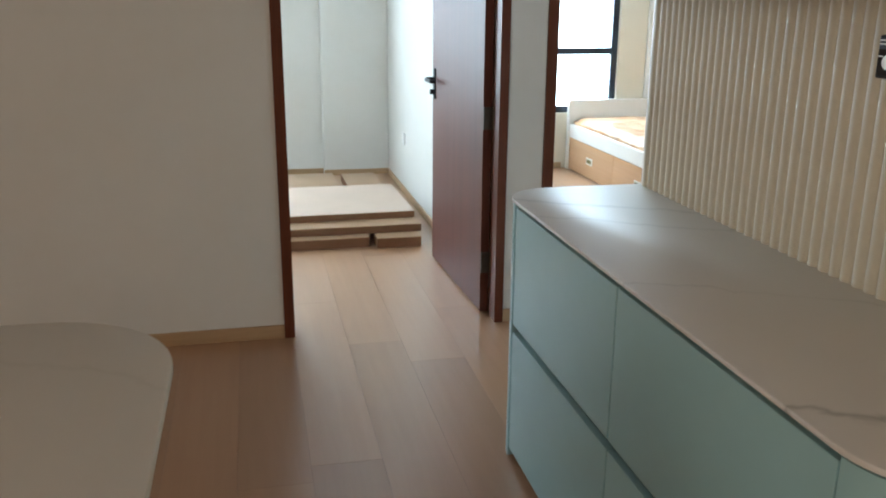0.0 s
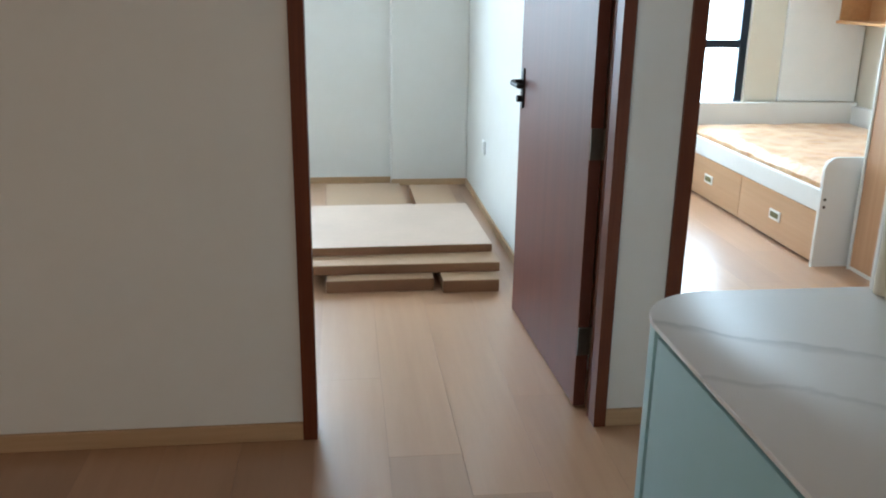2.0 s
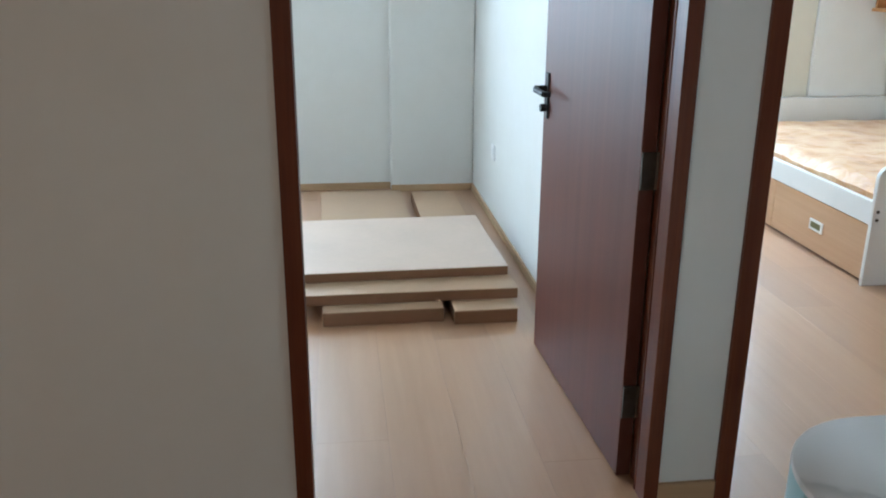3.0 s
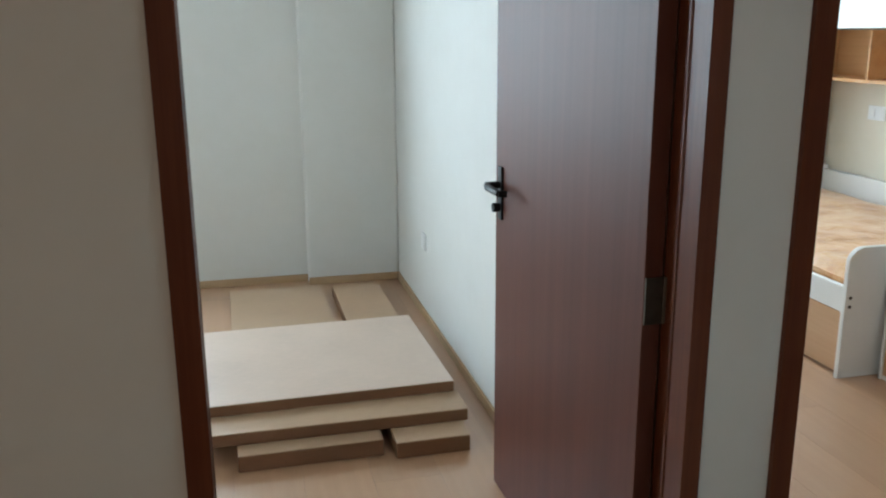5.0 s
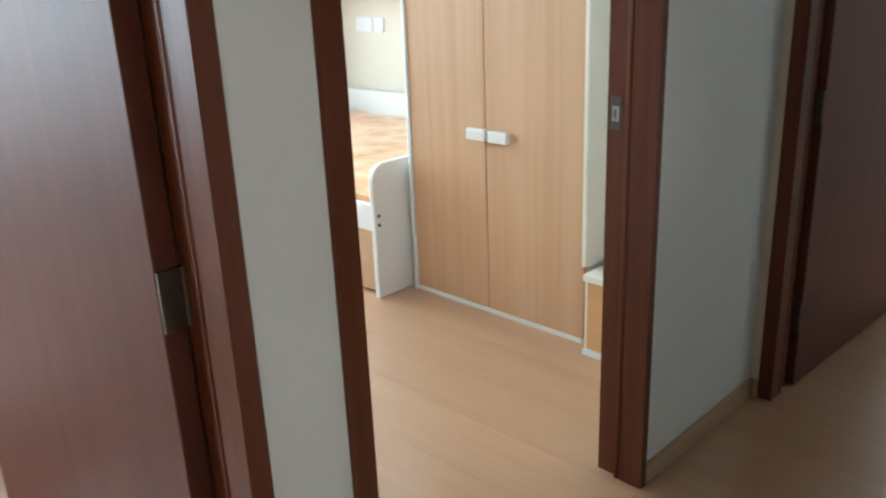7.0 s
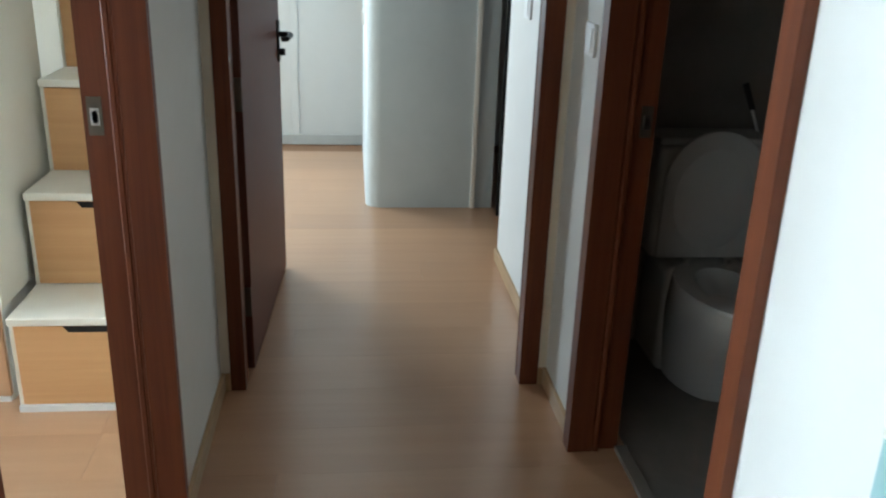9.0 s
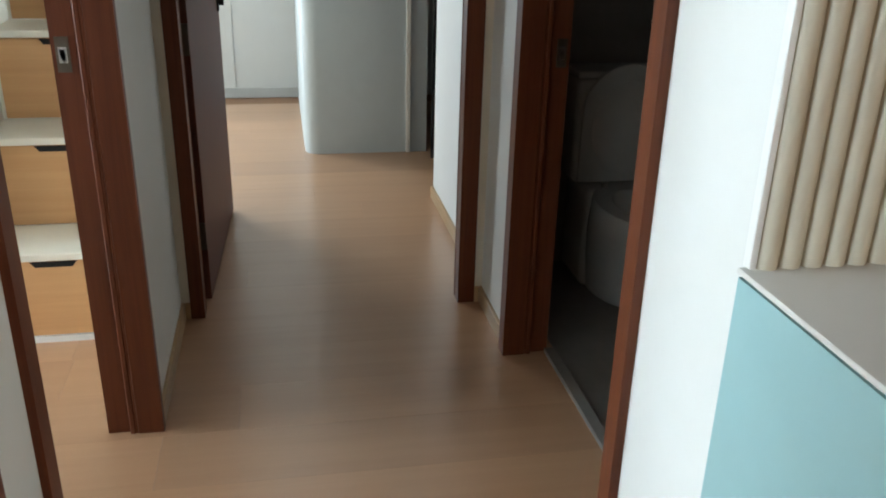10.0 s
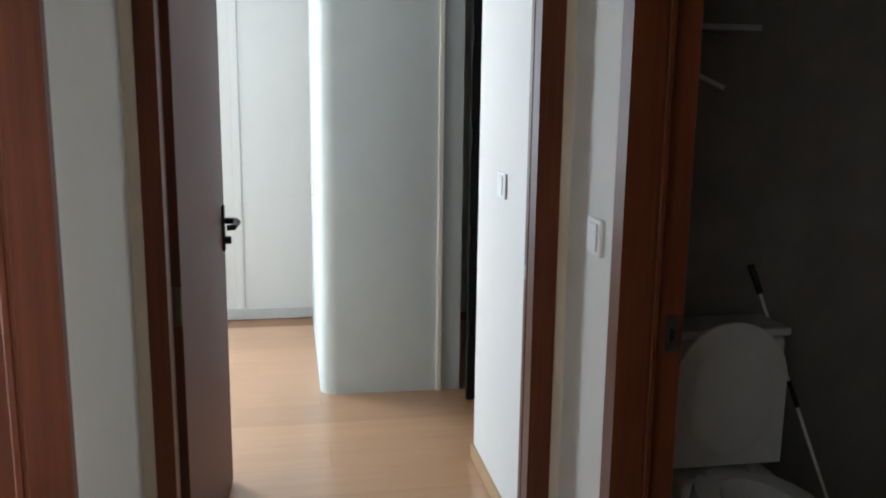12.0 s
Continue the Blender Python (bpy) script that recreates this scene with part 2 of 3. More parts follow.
# ---- mesh helpers ----
def box(bm, x0, x1, y0, y1, z0, z1, bev=0.0, seg=2):
    r = bmesh.ops.create_cube(bm, size=1.0)
    bmesh.ops.scale(bm, vec=(x1 - x0, y1 - y0, z1 - z0), verts=r["verts"])
    bmesh.ops.translate(bm, vec=((x0 + x1) / 2, (y0 + y1) / 2, (z0 + z1) / 2), verts=r["verts"])
    if bev:
        edges = {e for v in r["verts"] for e in v.link_edges}
        bmesh.ops.bevel(bm, geom=list(edges), offset=bev, segments=seg, affect="EDGES", profile=0.5)
    return bm


def prism(bm, pts, axis, a, b, bev=0.0):
    """Extrudes a polygon of 2D points along an axis from a to b."""
    def place(p, q):
        return {"x": (q, p[0], p[1]), "y": (p[0], q, p[1]), "z": (p[0], p[1], q)}[axis]
    lo = [bm.verts.new(place(p, a)) for p in pts]
    hi = [bm.verts.new(place(p, b)) for p in pts]
    caps = [bm.faces.new(lo), bm.faces.new(hi)]
    n = len(pts)
    for k in range(n):
        bm.faces.new((lo[k], lo[(k + 1) % n], hi[(k + 1) % n], hi[k]))
    bmesh.ops.recalc_face_normals(bm, faces=bm.faces[:])
    if bev:
        rim = {e for f in caps for e in f.edges}
        bmesh.ops.bevel(bm, geom=list(rim), offset=bev, segments=2, affect="EDGES", profile=0.5)
    return bm


def rod(bm, p, q, r, n=12):
    p, q = Vector(p), Vector(q)
    m = Matrix.Translation((p + q) / 2) @ (q - p).to_track_quat("Z", "Y").to_matrix().to_4x4()
    bmesh.ops.create_cone(bm, cap_ends=True, segments=n, radius1=r, radius2=r, depth=(q - p).length, matrix=m)
    return bm


def arc(cx, cy, r, a0, a1, n=10):
    return [(cx + r * math.cos(radians(a0 + (a1 - a0) * k / n)), cy + r * math.sin(radians(a0 + (a1 - a0) * k / n))) for k in range(n + 1)]


def mesh_of(name, bm, material, smooth=False):
    me = bpy.data.meshes.new(name)
    bm.to_mesh(me)
    bm.free()
    me.materials.append(material)
    if smooth:
        me.shade_smooth()
        me.set_sharp_from_angle(angle=radians(40))
    return me


def part(name, bm, material, parent=None, label="", smooth=False):
    ob = new(name, mesh_of(name, bm, material, smooth))
    if parent:
        ob.parent = parent
    if label:
        ob["label"] = label
    return ob


def B(*a, **k):
    return box(bmesh.new(), *a, **k)


def structure(name, bm, material, label, category="", smooth=False):
    return tagged(part(name, bm, material, None, "", smooth), label, category, "", "structure")


def thing(name, label, category, group=""):
    return tagged(new(name), label, category, group)


# ---- large structure ----
CEIL = 2.6
NW0, NW1 = 0.015, 0.138     # bedroom wall, living side and room side
SW0, SW1 = -1.034, -1.150   # corridor south wall, corridor side and bathroom side
EW0, EW1 = 2.745, 2.87       # wall at the corridor's end
DOOR_H = 2.08

ground = structure("ground", B(-400, 400, -400, 400, -9.2, -9.0), M_GROUND, "pale concrete ground far below the windows", "ground")

# sub-floor; the planks lie on it
bm = box(bmesh.new(), -4.2, 1.2, -7.1, 4.05, -0.25, -0.004)
box(bm, 1.2, 6.25, -2.75, 4.05, -0.25, -0.004)
floor = structure("floor", bm, M_GROUT, "warm oak vinyl plank floor throughout the flat", "floor")
bm = box(bmesh.new(), -4.32, 1.2, -7.22, 4.05, CEIL, CEIL + 0.15)
box(bm, 1.2, 6.25, -2.75, 4.05, CEIL, CEIL + 0.15)
ceiling = structure("ceiling", bm, M_CEIL, "plain white painted ceiling", "ceiling")

# bedroom wall with two door openings
A0, A1 = -0.002, 0.901
B0, B1 = 1.156, 2.070
# widths of the frames' faces beside each opening
FA0, FA1, FB0, FB1, FC0, FC1, FD0, FD1 = 0.044, 0.040, 0.047, 0.025, 0.060, 0.046, 0.055, 0.056
FH = 0.046                   # height of a frame's head
bm = bmesh.new()
for x0, x1, z0, z1 in ((-4.2, A0 - FA0, 0, CEIL), (A0 - FA0, A1 + FA1, DOOR_H + FH, CEIL), (A1 + FA1, B0 - FB0, 0, CEIL), (B0 - FB0, B1 + FB1, DOOR_H + FH, CEIL), (B1 + FB1, 2.87, 0, CEIL)):
    box(bm, x0, x1, NW0, NW1, z0, z1)
wall_bed = structure("wall_bedrooms", bm, M_WALL, "off-white painted wall with two bedroom doorways", "wall")

# corridor end wall with the doorway of the third bedroom
C0, C1 = -0.945, -0.061
bm = bmesh.new()
for y0, y1, z0, z1 in ((SW1, C0 - FC0, 0, CEIL), (C0 - FC0, C1 + FC1, DOOR_H + FH, CEIL), (C1 + FC1, NW0, 0, CEIL)):
    box(bm, EW0, EW1, y0, y1, z0, z1)
wall_end = structure("wall_corridor_end", bm, M_CREAM, "cream painted wall round the last bedroom doorway", "wall")

# corridor south wall with the bathroom doorway
WX = 1.098                   # face of the partition behind the sideboard
D0, D1 = 1.489, 2.339
bm = bmesh.new()
for x0, x1, z0, z1 in ((WX, D0 - FD0, 0, CEIL), (D0 - FD0, D1 + FD1, DOOR_H + FH, CEIL), (D1 + FD1, EW0, 0, CEIL)):
    box(bm, x0, x1, SW1, SW0, z0, z1)
wall_south = structure("wall_corridor_south", bm, M_WALL, "white painted corridor wall with the bathroom doorway", "wall")

# partition behind the sideboard
structure("wall_partition", B(WX, 1.20, -7.1, SW1, 0, CEIL), M_WALL, "white painted partition behind the green sideboard", "wall")

# living room: west and south walls, with a window in the south one
structure("wall_living_south", B(-4.32, 1.2, -7.22, -7.1, 0, CEIL), M_WALL, "plain white painted wall", "wall")
bm = bmesh.new()
for y0, y1, z0, z1 in ((-7.1, -7.05, 0, CEIL), (-7.05, -4.95, 0, 0.7), (-7.05, -4.95, 2.3, CEIL), (-4.95, 4.05, 0, CEIL)):
    box(bm, -4.32, -4.2, y0, y1, z0, z1)
structure("wall_living_window", bm, M_WALL, "white painted wall with the living room window", "wall")

# room A
structure("wall_between_bedrooms", B(0.975, 1.075, NW1, 4.05, 0, CEIL), M_WALL, "white painted wall between the two bedrooms", "wall")
bm = bmesh.new()
for x0, x1, z0, z1 in ((-4.2, -1.75, 0, CEIL), (-1.75, -0.3, 0, 0.75), (-1.75, -0.3, 2.35, CEIL), (-0.3, 0.975, 0, CEIL)):
    box(bm, x0, x1, 3.632, 3.88, z0, z1)
structure("wall_bedroom_back", bm, M_WALL, "white painted back wall of the empty bedroom", "wall")
structure("column_bedroom", B(0.430, 0.975, 3.547, 3.632, 0, CEIL, bev=0.012), M_WALL, "shallow white painted column in the corner", "wall")
structure("wall_bedroom_side", B(-2.3, -2.2, NW1, 3.632, 0, CEIL), M_WALL, "white painted side wall", "wall")

# room B
WBx0, WBx1, WBz0, WBz1 = 1.55, 2.985, 0.48, 2.2
bm = bmesh.new()
for x0, x1, z0, z1 in ((1.075, WBx0, 0, CEIL), (WBx0, WBx1, 0, WBz0), (WBx0, WBx1, WBz1, CEIL), (WBx1, 3.97, 0, CEIL)):
    box(bm, x0, x1, 3.52, 3.70, z0, z1)
structure("wall_childrens_window", bm, M_CREAM, "cream white wall with the children's room window", "wall")
structure("wall_childrens_east", B(3.85, 3.97, NW1, 3.52, 0, CEIL), M_CREAM, "cream painted wall behind the bunk bed", "wall")
structure("wall_childrens_south", B(2.87, 3.85, NW0 + 0.01, NW1, 0, CEIL), M_WALL, "white painted wall behind the stair drawers", "wall")

# room C
structure("wall_master_south", B(EW1, 3.892, -1.156, -1.056, 0, CEIL, bev=0.006), M_WALL, "white painted wall beside the bedroom door", "wall")
bm = bmesh.new()
for y0, y1, z0, z1 in ((-2.6, 0.88, 0, CEIL), (0.88, 2.62, 0, 0.78), (0.88, 2.62, 2.22, CEIL), (2.62, 3.76, 0, CEIL)):
    box(bm, 6.13, 6.25, y0, y1, z0, z1)
structure("wall_master_window", bm, M_PALE, "white wall with the master bedroom window", "wall")
structure("wall_master_north", B(3.97, 6.13, 3.58, 3.76, 0, CEIL), M_WALL, "plain white wall of the master bedroom", "wall")
structure("wall_master_bath", B(3.17, 6.13, -2.6, -2.5, 0, CEIL), M_TILE, "dark wall of the attached bathroom", "wall")
pts = [(4.680, -1.035), (4.680, -0.555)] + arc(4.760, -0.555, 0.08, 180, 90, 10)[1:] + [(6.13, -0.475), (6.13, -1.035)]
structure("wall_master_grey", prism(bmesh.new(), pts, "z", 0, CEIL), M_GREY, "grey plaster wall with a rounded corner", "wall", True)
structure("trim_grey_corner", B(4.663, 4.75, -1.060, -1.035, 0, CEIL, bev=0.004), M_WHITE, "white corner trim on the grey wall", "trim")
structure("wall_grey_return", B(4.68, 4.77, -1.153, -1.060, 0, CEIL), M_GREY, "narrow grey plaster return", "wall")

# bathroom
structure("wall_bath_south", B(1.20, 3.17, -2.75, -2.65, 0, CEIL), M_TILE, "dark stone tiled bathroom wall", "wall")
structure("wall_bath_east", B(3.05, 3.17, -2.65, SW1, 0, CEIL), M_TILE, "dark stone tiled bathroom wall", "wall")
structure("wall_bath_west", B(1.204, 1.23, -2.65, SW1 - 0.02, 0, CEIL), M_TILE, "dark stone tiled bathroom wall", "wall")
structure("wall_bath_lining", B(D1 + FD1 + 0.01, 3.05, SW1 - 0.022, SW1 - 0.002, 0, CEIL), M_TILE, "dark stone tiled bathroom wall", "wall")
structure("floor_bath", B(1.23, 3.05, -2.65, -1.19, -0.003, 0.004), M_TILE, "dark stone bathroom floor", "floor")
structure("threshold_bath", B(D0 - 0.01, D1 + 0.01, -1.19, -1.152, -0.003, 0.014, bev=0.003), M_TILE, "dark grey stone bathroom threshold", "threshold")


# ---- skirting ----
def skirting(x0, x1, y0, y1, h=0.06):
    structure("baseboard", B(x0, x1, y0, y1, 0, h, bev=0.003), M_SKIRT, "light oak skirting along the wall", "skirting")


skirting(-4.2, A0 - FA0, NW0 - 0.013, NW0)
skirting(A1 + FA1, B0 - FB0, NW0 - 0.013, NW0)
skirting(B1 + FB1, EW0, NW0 - 0.013, NW0)
skirting(D1 + FD1, EW0, SW0, SW0 + 0.013)
skirting(EW0 - 0.012, EW0, C1 + FC1, NW0 - 0.013)
skirting(EW0 - 0.012, EW0, SW0 + 0.013, C0 - FC0)
skirting(0.963, 0.975, NW1, 3.547, 0.045)
skirting(0.430, 0.963, 3.535, 3.547, 0.045)
skirting(-2.2, 0.430, 3.620, 3.632, 0.045)
skirting(1.075, 1.087, NW1, 3.52, 0.05)
skirting(1.087, 2.50, 3.508, 3.52, 0.05)
skirting(EW1, 3.892, -1.056, -1.044, 0.06)
structure("trim_master_base", B(6.118, 6.13, -0.475, 3.58, 0, 0.07, bev=0.003), M_CARTRIDGE, "grey base strip along the white wall", "skirting")


# ---- door frames ----
def door_frame(name, label, width, depth_front, depth_back, mount, strike_z, strike_side, left, right):
    """A rebated frame across local x from 0 to width; local y runs into the room."""
    f = tagged(new(name), label, "door frame", "", "structure")
    f.matrix_world = mount
    reb = depth_back - 0.058
    for side, x, face in ((-1, 0.0, left), (1, width, right)):
        q = [(x, depth_front), (x, reb - 0.022), (x + side * 0.003, reb - 0.020), (x + side * 0.003, reb - 0.014), (x, reb - 0.012), (x, reb - 0.003), (x + side * 0.003, reb), (x + side * 0.013, reb), (x + side * 0.013, depth_back), (x + side * face, depth_back), (x + side * face, depth_front)]
        part("jamb", prism(bmesh.new(), q, "z", 0.0, DOOR_H + FH), M_MAHOG, f)
    part("head", B(0, width, depth_front, depth_back, DOOR_H, DOOR_H + FH, bev=0.003), M_MAHOG, f)
    if strike_side:
        s = -strike_side
        xs = (width + 0.013 if strike_side > 0 else -0.013)
        y = depth_back - 0.024
        pl = part("strike_plate", B(min(xs, xs + s * 0.002), max(xs, xs + s * 0.002), y - 0.015, y + 0.015, strike_z - 0.04, strike_z + 0.04), M_BRASSY, f, "aged steel strike plate")
        # no hole is cut; a dark plate paints its shade
        part("strike_hole_shade", B(min(xs + s * 0.002, xs + s * 0.003), max(xs + s * 0.002, xs + s * 0.003), y - 0.006, y + 0.006, strike_z - 0.014, strike_z + 0.012), M_DARK, pl)
        part("strike_lip", B(min(xs + s * 0.002, xs + s * 0.003), max(xs + s * 0.002, xs + s * 0.003), y - 0.009, y + 0.009, strike_z - 0.019, strike_z + 0.017), M_STEEL, pl)
    return f


door_frame("door_frame_1", "dark mahogany door frame of the empty bedroom", A1 - A0, 0.0, 0.144, pose(A0, 0, 0), 0.99, -1, FA0, FA1)
door_frame("door_frame_2", "dark mahogany door frame of the children's room", B1 - B0, 0.002, 0.148, pose(B0, 0, 0), 1.013, 1, FB0, FB1)
door_frame("door_frame_3", "dark mahogany door frame at the corridor's end", C1 - C0, -0.008, 0.128, pose(EW0, C1, 0, 0, 0, -90), 0.99, 1, FC1, FC0)
door_frame("door_frame_4", "reddish mahogany door frame of the dark bathroom", D1 - D0, -0.022, 0.128, pose(D1, SW0, 0, 0, 0, 180), 0.959, -1, FD1, FD0)


# ---- door leaves ----
def lever(parent, x, y, z, out, toward):
    """A black lever on a long plate, on a face whose outward direction is out (+1/-1 in local y)."""
    y1 = y + out * 0.008
    pl = part("handle_plate", B(x - 0.018, x + 0.018, min(y, y1), max(y, y1), z - 0.105, z + 0.055, bev=0.003), M_BLACK, parent, "black long handle plate")
    bm = bmesh.new()
    rod(bm, (x, y1, z), (x, y + out * 0.05, z), 0.011)
    rod(bm, (x, y + out * 0.045, z), (x + toward * 0.035, y + out * 0.055, z), 0.011)
    rod(bm, (x + toward * 0.03, y + out * 0.055, z), (x + toward * 0.12, y + out * 0.05, z - 0.004), 0.010)
    rod(bm, (x + toward * 0.118, y + out * 0.052, z - 0.004), (x + toward * 0.122, y + out * 0.028, z - 0.005), 0.010)
    part("lever", bm, M_BLACK, pl, "black curved lever", True)
    bm = bmesh.new()
    rod(bm, (x, y1, z - 0.068), (x, y + out * 0.028, z - 0.068), 0.014, 16)
    part("lock_cylinder", bm, M_BLACK, pl, "", True)


def door_leaf(name, label, width, mount, swing):
    """A leaf hinged at the local origin, lying along +x, 42 mm thick in local y."""
    d = tagged(new(name), label, "door", "", "structure")
    d.matrix_world = mount
    part("leaf", B(0.003, width, -0.021, 0.021, 0.008, DOOR_H - 0.006, bev=0.002), M_LEAF, d)
    lever(d, width - 0.052, 0.021, 1.015, 1, -1)
    lever(d, width - 0.052, -0.021, 1.0, -1, -1)
    part("latch_plate", B(width, width + 0.0015, -0.011, 0.011, 0.88, 1.06), M_BRASSY, d, "aged steel latch plate")
    for z in (0.25, 0.92, 1.85):
        bm = bmesh.new()
        rod(bm, (0.0, swing * 0.026, z - 0.05), (0.0, swing * 0.026, z + 0.05), 0.007)
        box(bm, -0.004, 0.0015, -0.02, 0.02, z - 0.05, z + 0.05)
        part("hinge", bm, M_BRASSY, d, "aged steel hinge")
    return d


door_leaf("door_1", "dark mahogany bedroom door standing wide open", 0.936, pose(0.888, 0.135, 0, 0, 0, 92.1), -1)
door_leaf("door_2", "dark mahogany door open into the master bedroom", 0.940, pose(2.868, -0.055, 0, 0, 0, -2.4), 1)


# ---- sideboard with marble top ----
CT = 0.859
sb = thing("sideboard", "mint green handleless sideboard with drawers against the wall", "sideboard")


def rounded_end(x0, x1, ya, yb, r):
    """Outline of the sideboard seen from above, rounded at its two front corners."""
    return [(x1, yb)] + arc(x0 + r, yb - r, r, 90, 180, 14) + arc(x0 + r, ya + r, r, 180, 270, 14) + [(x1, ya)]


# carcass shows only in the drawer gaps; their shade is its colour
part("carcass", prism(bmesh.new(), rounded_end(0.645, WX - 0.004, -2.768, -1.046, 0.11), "z", 0.06, 0.848), M_MINTDARK, sb, "dark green carcass, shade of the gaps in its colour", True)
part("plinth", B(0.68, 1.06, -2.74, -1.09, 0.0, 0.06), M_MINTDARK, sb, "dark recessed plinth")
for cy, end, a0, a1 in ((-1.153, -1.023, 90, 180), (-2.652, -2.782, 180, 270)):
    outer = arc(0.751, cy, 0.13, a0, a1, 14)
    inner = arc(0.751, cy, 0.112, a1, a0, 14)
    inside = end + (0.018 if a0 == 180 else -0.018)
    tips = [(WX - 0.003, end)], [(WX - 0.003, inside)]
    pts = tips[0] + outer + inner + tips[1] if a0 == 90 else outer + tips[0] + tips[1] + inner
    part("end_panel", prism(bmesh.new(), pts, "z", 0.0, 0.842), M_MINT, sb, "", True)
for y0, y1 in ((-1.904, -1.166), (-2.647, -1.910)):
    for z0, z1 in ((0.035, 0.437), (0.463, 0.832)):
        part("drawer_front", B(0.621, 0.641, y0, y1, z0, z1, bev=0.0015), M_MINT, sb)

bm = bmesh.new()
prism(bm, rounded_end(0.612, WX - 0.003, -2.80, -1.019, 0.155), "z", 0.848, CT, bev=0.003)
tagged(part("worktop", bm, M_MARBLE, None, "", True), "white marble worktop with grey veins and rounded corners on the sideboard", "worktop")

# ---- fluted wall panel ----
fl = thing("fluted_panel", "cream fluted wall panelling above the sideboard", "wall panel")
part("backing", B(WX - 0.0065, WX, -2.88, -1.042, CT, 1.436), M_RIB, fl)
bm = bmesh.new()
prism(bm, [(WX - 0.006 - 0.0175 * math.sin(radians(a)), -0.01875 * math.cos(radians(a))) for a in range(0, 181, 15)], "z", CT, 1.436)
flute = mesh_of("flute", bm, M_RIB, True)
for k in range(48):
    f = new("flute", flute)
    f.parent = fl
    f.location = (0, -1.061 - 0.0375 * k, 0)
part("edge_trim", B(1.082, WX + 0.004, -1.042, -1.030, CT, 1.436, bev=0.002), M_WHITE, fl, "white edge trim")

# ---- wall cabinet above the flutes ----
wc = thing("wall_cabinet", "white handleless wall cabinet hung above the fluted panelling", "wall cabinet")
part("body", B(0.836, WX - 0.002, -2.84, -1.02, 1.436, 2.25, bev=0.002), M_WHITE, wc)
for k in range(4):
    y1 = -1.021 - 0.4545 * k
    part("door", B(0.816, 0.834, y1 - 0.452, y1, 1.436, 2.25, bev=0.0015), M_WHITE, wc, "plain white door")

# black control panel on the flutes
cp = thing("wall_control", "black glass control panel fixed to the fluted wall", "control panel")
part("body", B(1.052, 1.074, -2.20, -2.072, 1.29, 1.372, bev=0.004), M_BLACK, cp)
part("screen", B(1.0505, 1.0525, -2.195, -2.077, 1.295, 1.345), M_GLOSSBLACK, cp, "glossy dark screen")
for z, w in ((1.362, 0.022), (1.355, 0.030), (1.332, 0.012)):
    part("writing_line", B(1.0497, 1.0515, -2.078 - w, -2.078, z - 0.0012, z + 0.0012), M_PLASTIC, cp)
bm = bmesh.new()
rod(bm, (1.0525, -2.108, 1.322), (1.046, -2.108, 1.322), 0.014, 24)
part("dial", bm, M_PLASTIC, cp, "round white dial", True)

# ---- dining table ----
tb = thing("dining_table", "white marble-topped dining table with rounded corners", "table")
bm = bmesh.new()
pts = arc(-0.605, -1.95, 0.295, 0, 90, 16) + arc(-1.02, -1.95, 0.295, 90, 180, 16) + arc(-1.02, -2.80, 0.295, 180, 270, 16) + arc(-0.605, -2.80, 0.295, 270, 360, 12)
prism(bm, pts, "z", 0.725, 0.75, bev=0.006)
part("tabletop", bm, M_STONE, tb, "white marble top", True)
for x, y in ((-0.66, -2.0), (-1.05, -2.0), (-0.66, -2.9), (-1.05, -2.9)):
    bm = bmesh.new()
    rod(bm, (x, y, 0), (x, y, 0.725), 0.022)
    part("leg", bm, M_BLACK, tb, "slim black leg", True)

# ---- chair pushed in at the table ----
ch = thing("dining_chair", "cream upholstered dining chair with black legs at the table", "chair")
ch.matrix_world = pose(-0.45, -2.795, 0)
part("seat", B(-0.21, 0.20, -0.20, 0.20, 0.44, 0.49, bev=0.02, seg=4), M_STONE, ch, "cream padded seat", True)
pts = [(-0.20, 0.55)] + [(-0.20 + 0.09 - 0.09 * math.cos(radians(a)), 0.775 + 0.09 * math.sin(radians(a))) for a in range(0, 91, 15)]
pts += [(0.20 - 0.09 + 0.09 * math.sin(radians(a)), 0.775 + 0.09 * math.cos(radians(a))) for a in range(0, 91, 15)] + [(0.20, 0.55)]
part("backrest", prism(bmesh.new(), pts, "x", 0.185, 0.225, bev=0.012), M_STONE, ch, "cream rounded backrest", True)
for x, y in ((-0.17, -0.16), (-0.17, 0.16), (0.19, -0.16), (0.19, 0.16)):
    bm = bmesh.new()
    rod(bm, (x, y, 0.0), (x, y, 0.445 if x < 0 else 0.60), 0.011)
    part("leg", bm, M_BLACK, ch, "slim black leg", True)

# ---- flat cardboard cartons in the empty bedroom ----
def carton(fx, fy, w, d, z0, z1, label, turn, top=M_CARDTAN):
    """A flat carton from its front right corner, with its width, depth and turn."""
    c = thing("cardboard_box", label, "cardboard box", "flat cartons on the bedroom floor")
    c.matrix_world = pose(fx, fy, z0, 0, 0, turn)
    h = z1 - z0
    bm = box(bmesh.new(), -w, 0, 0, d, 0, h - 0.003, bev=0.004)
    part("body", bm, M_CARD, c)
    # thin slab added so the top can hold the paler, lit colour
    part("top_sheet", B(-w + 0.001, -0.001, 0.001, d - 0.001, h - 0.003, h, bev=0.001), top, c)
    return c


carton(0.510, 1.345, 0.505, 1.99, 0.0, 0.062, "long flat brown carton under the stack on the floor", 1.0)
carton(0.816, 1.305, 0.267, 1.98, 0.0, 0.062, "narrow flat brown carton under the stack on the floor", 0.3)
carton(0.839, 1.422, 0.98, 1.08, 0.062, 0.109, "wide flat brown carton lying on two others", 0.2)
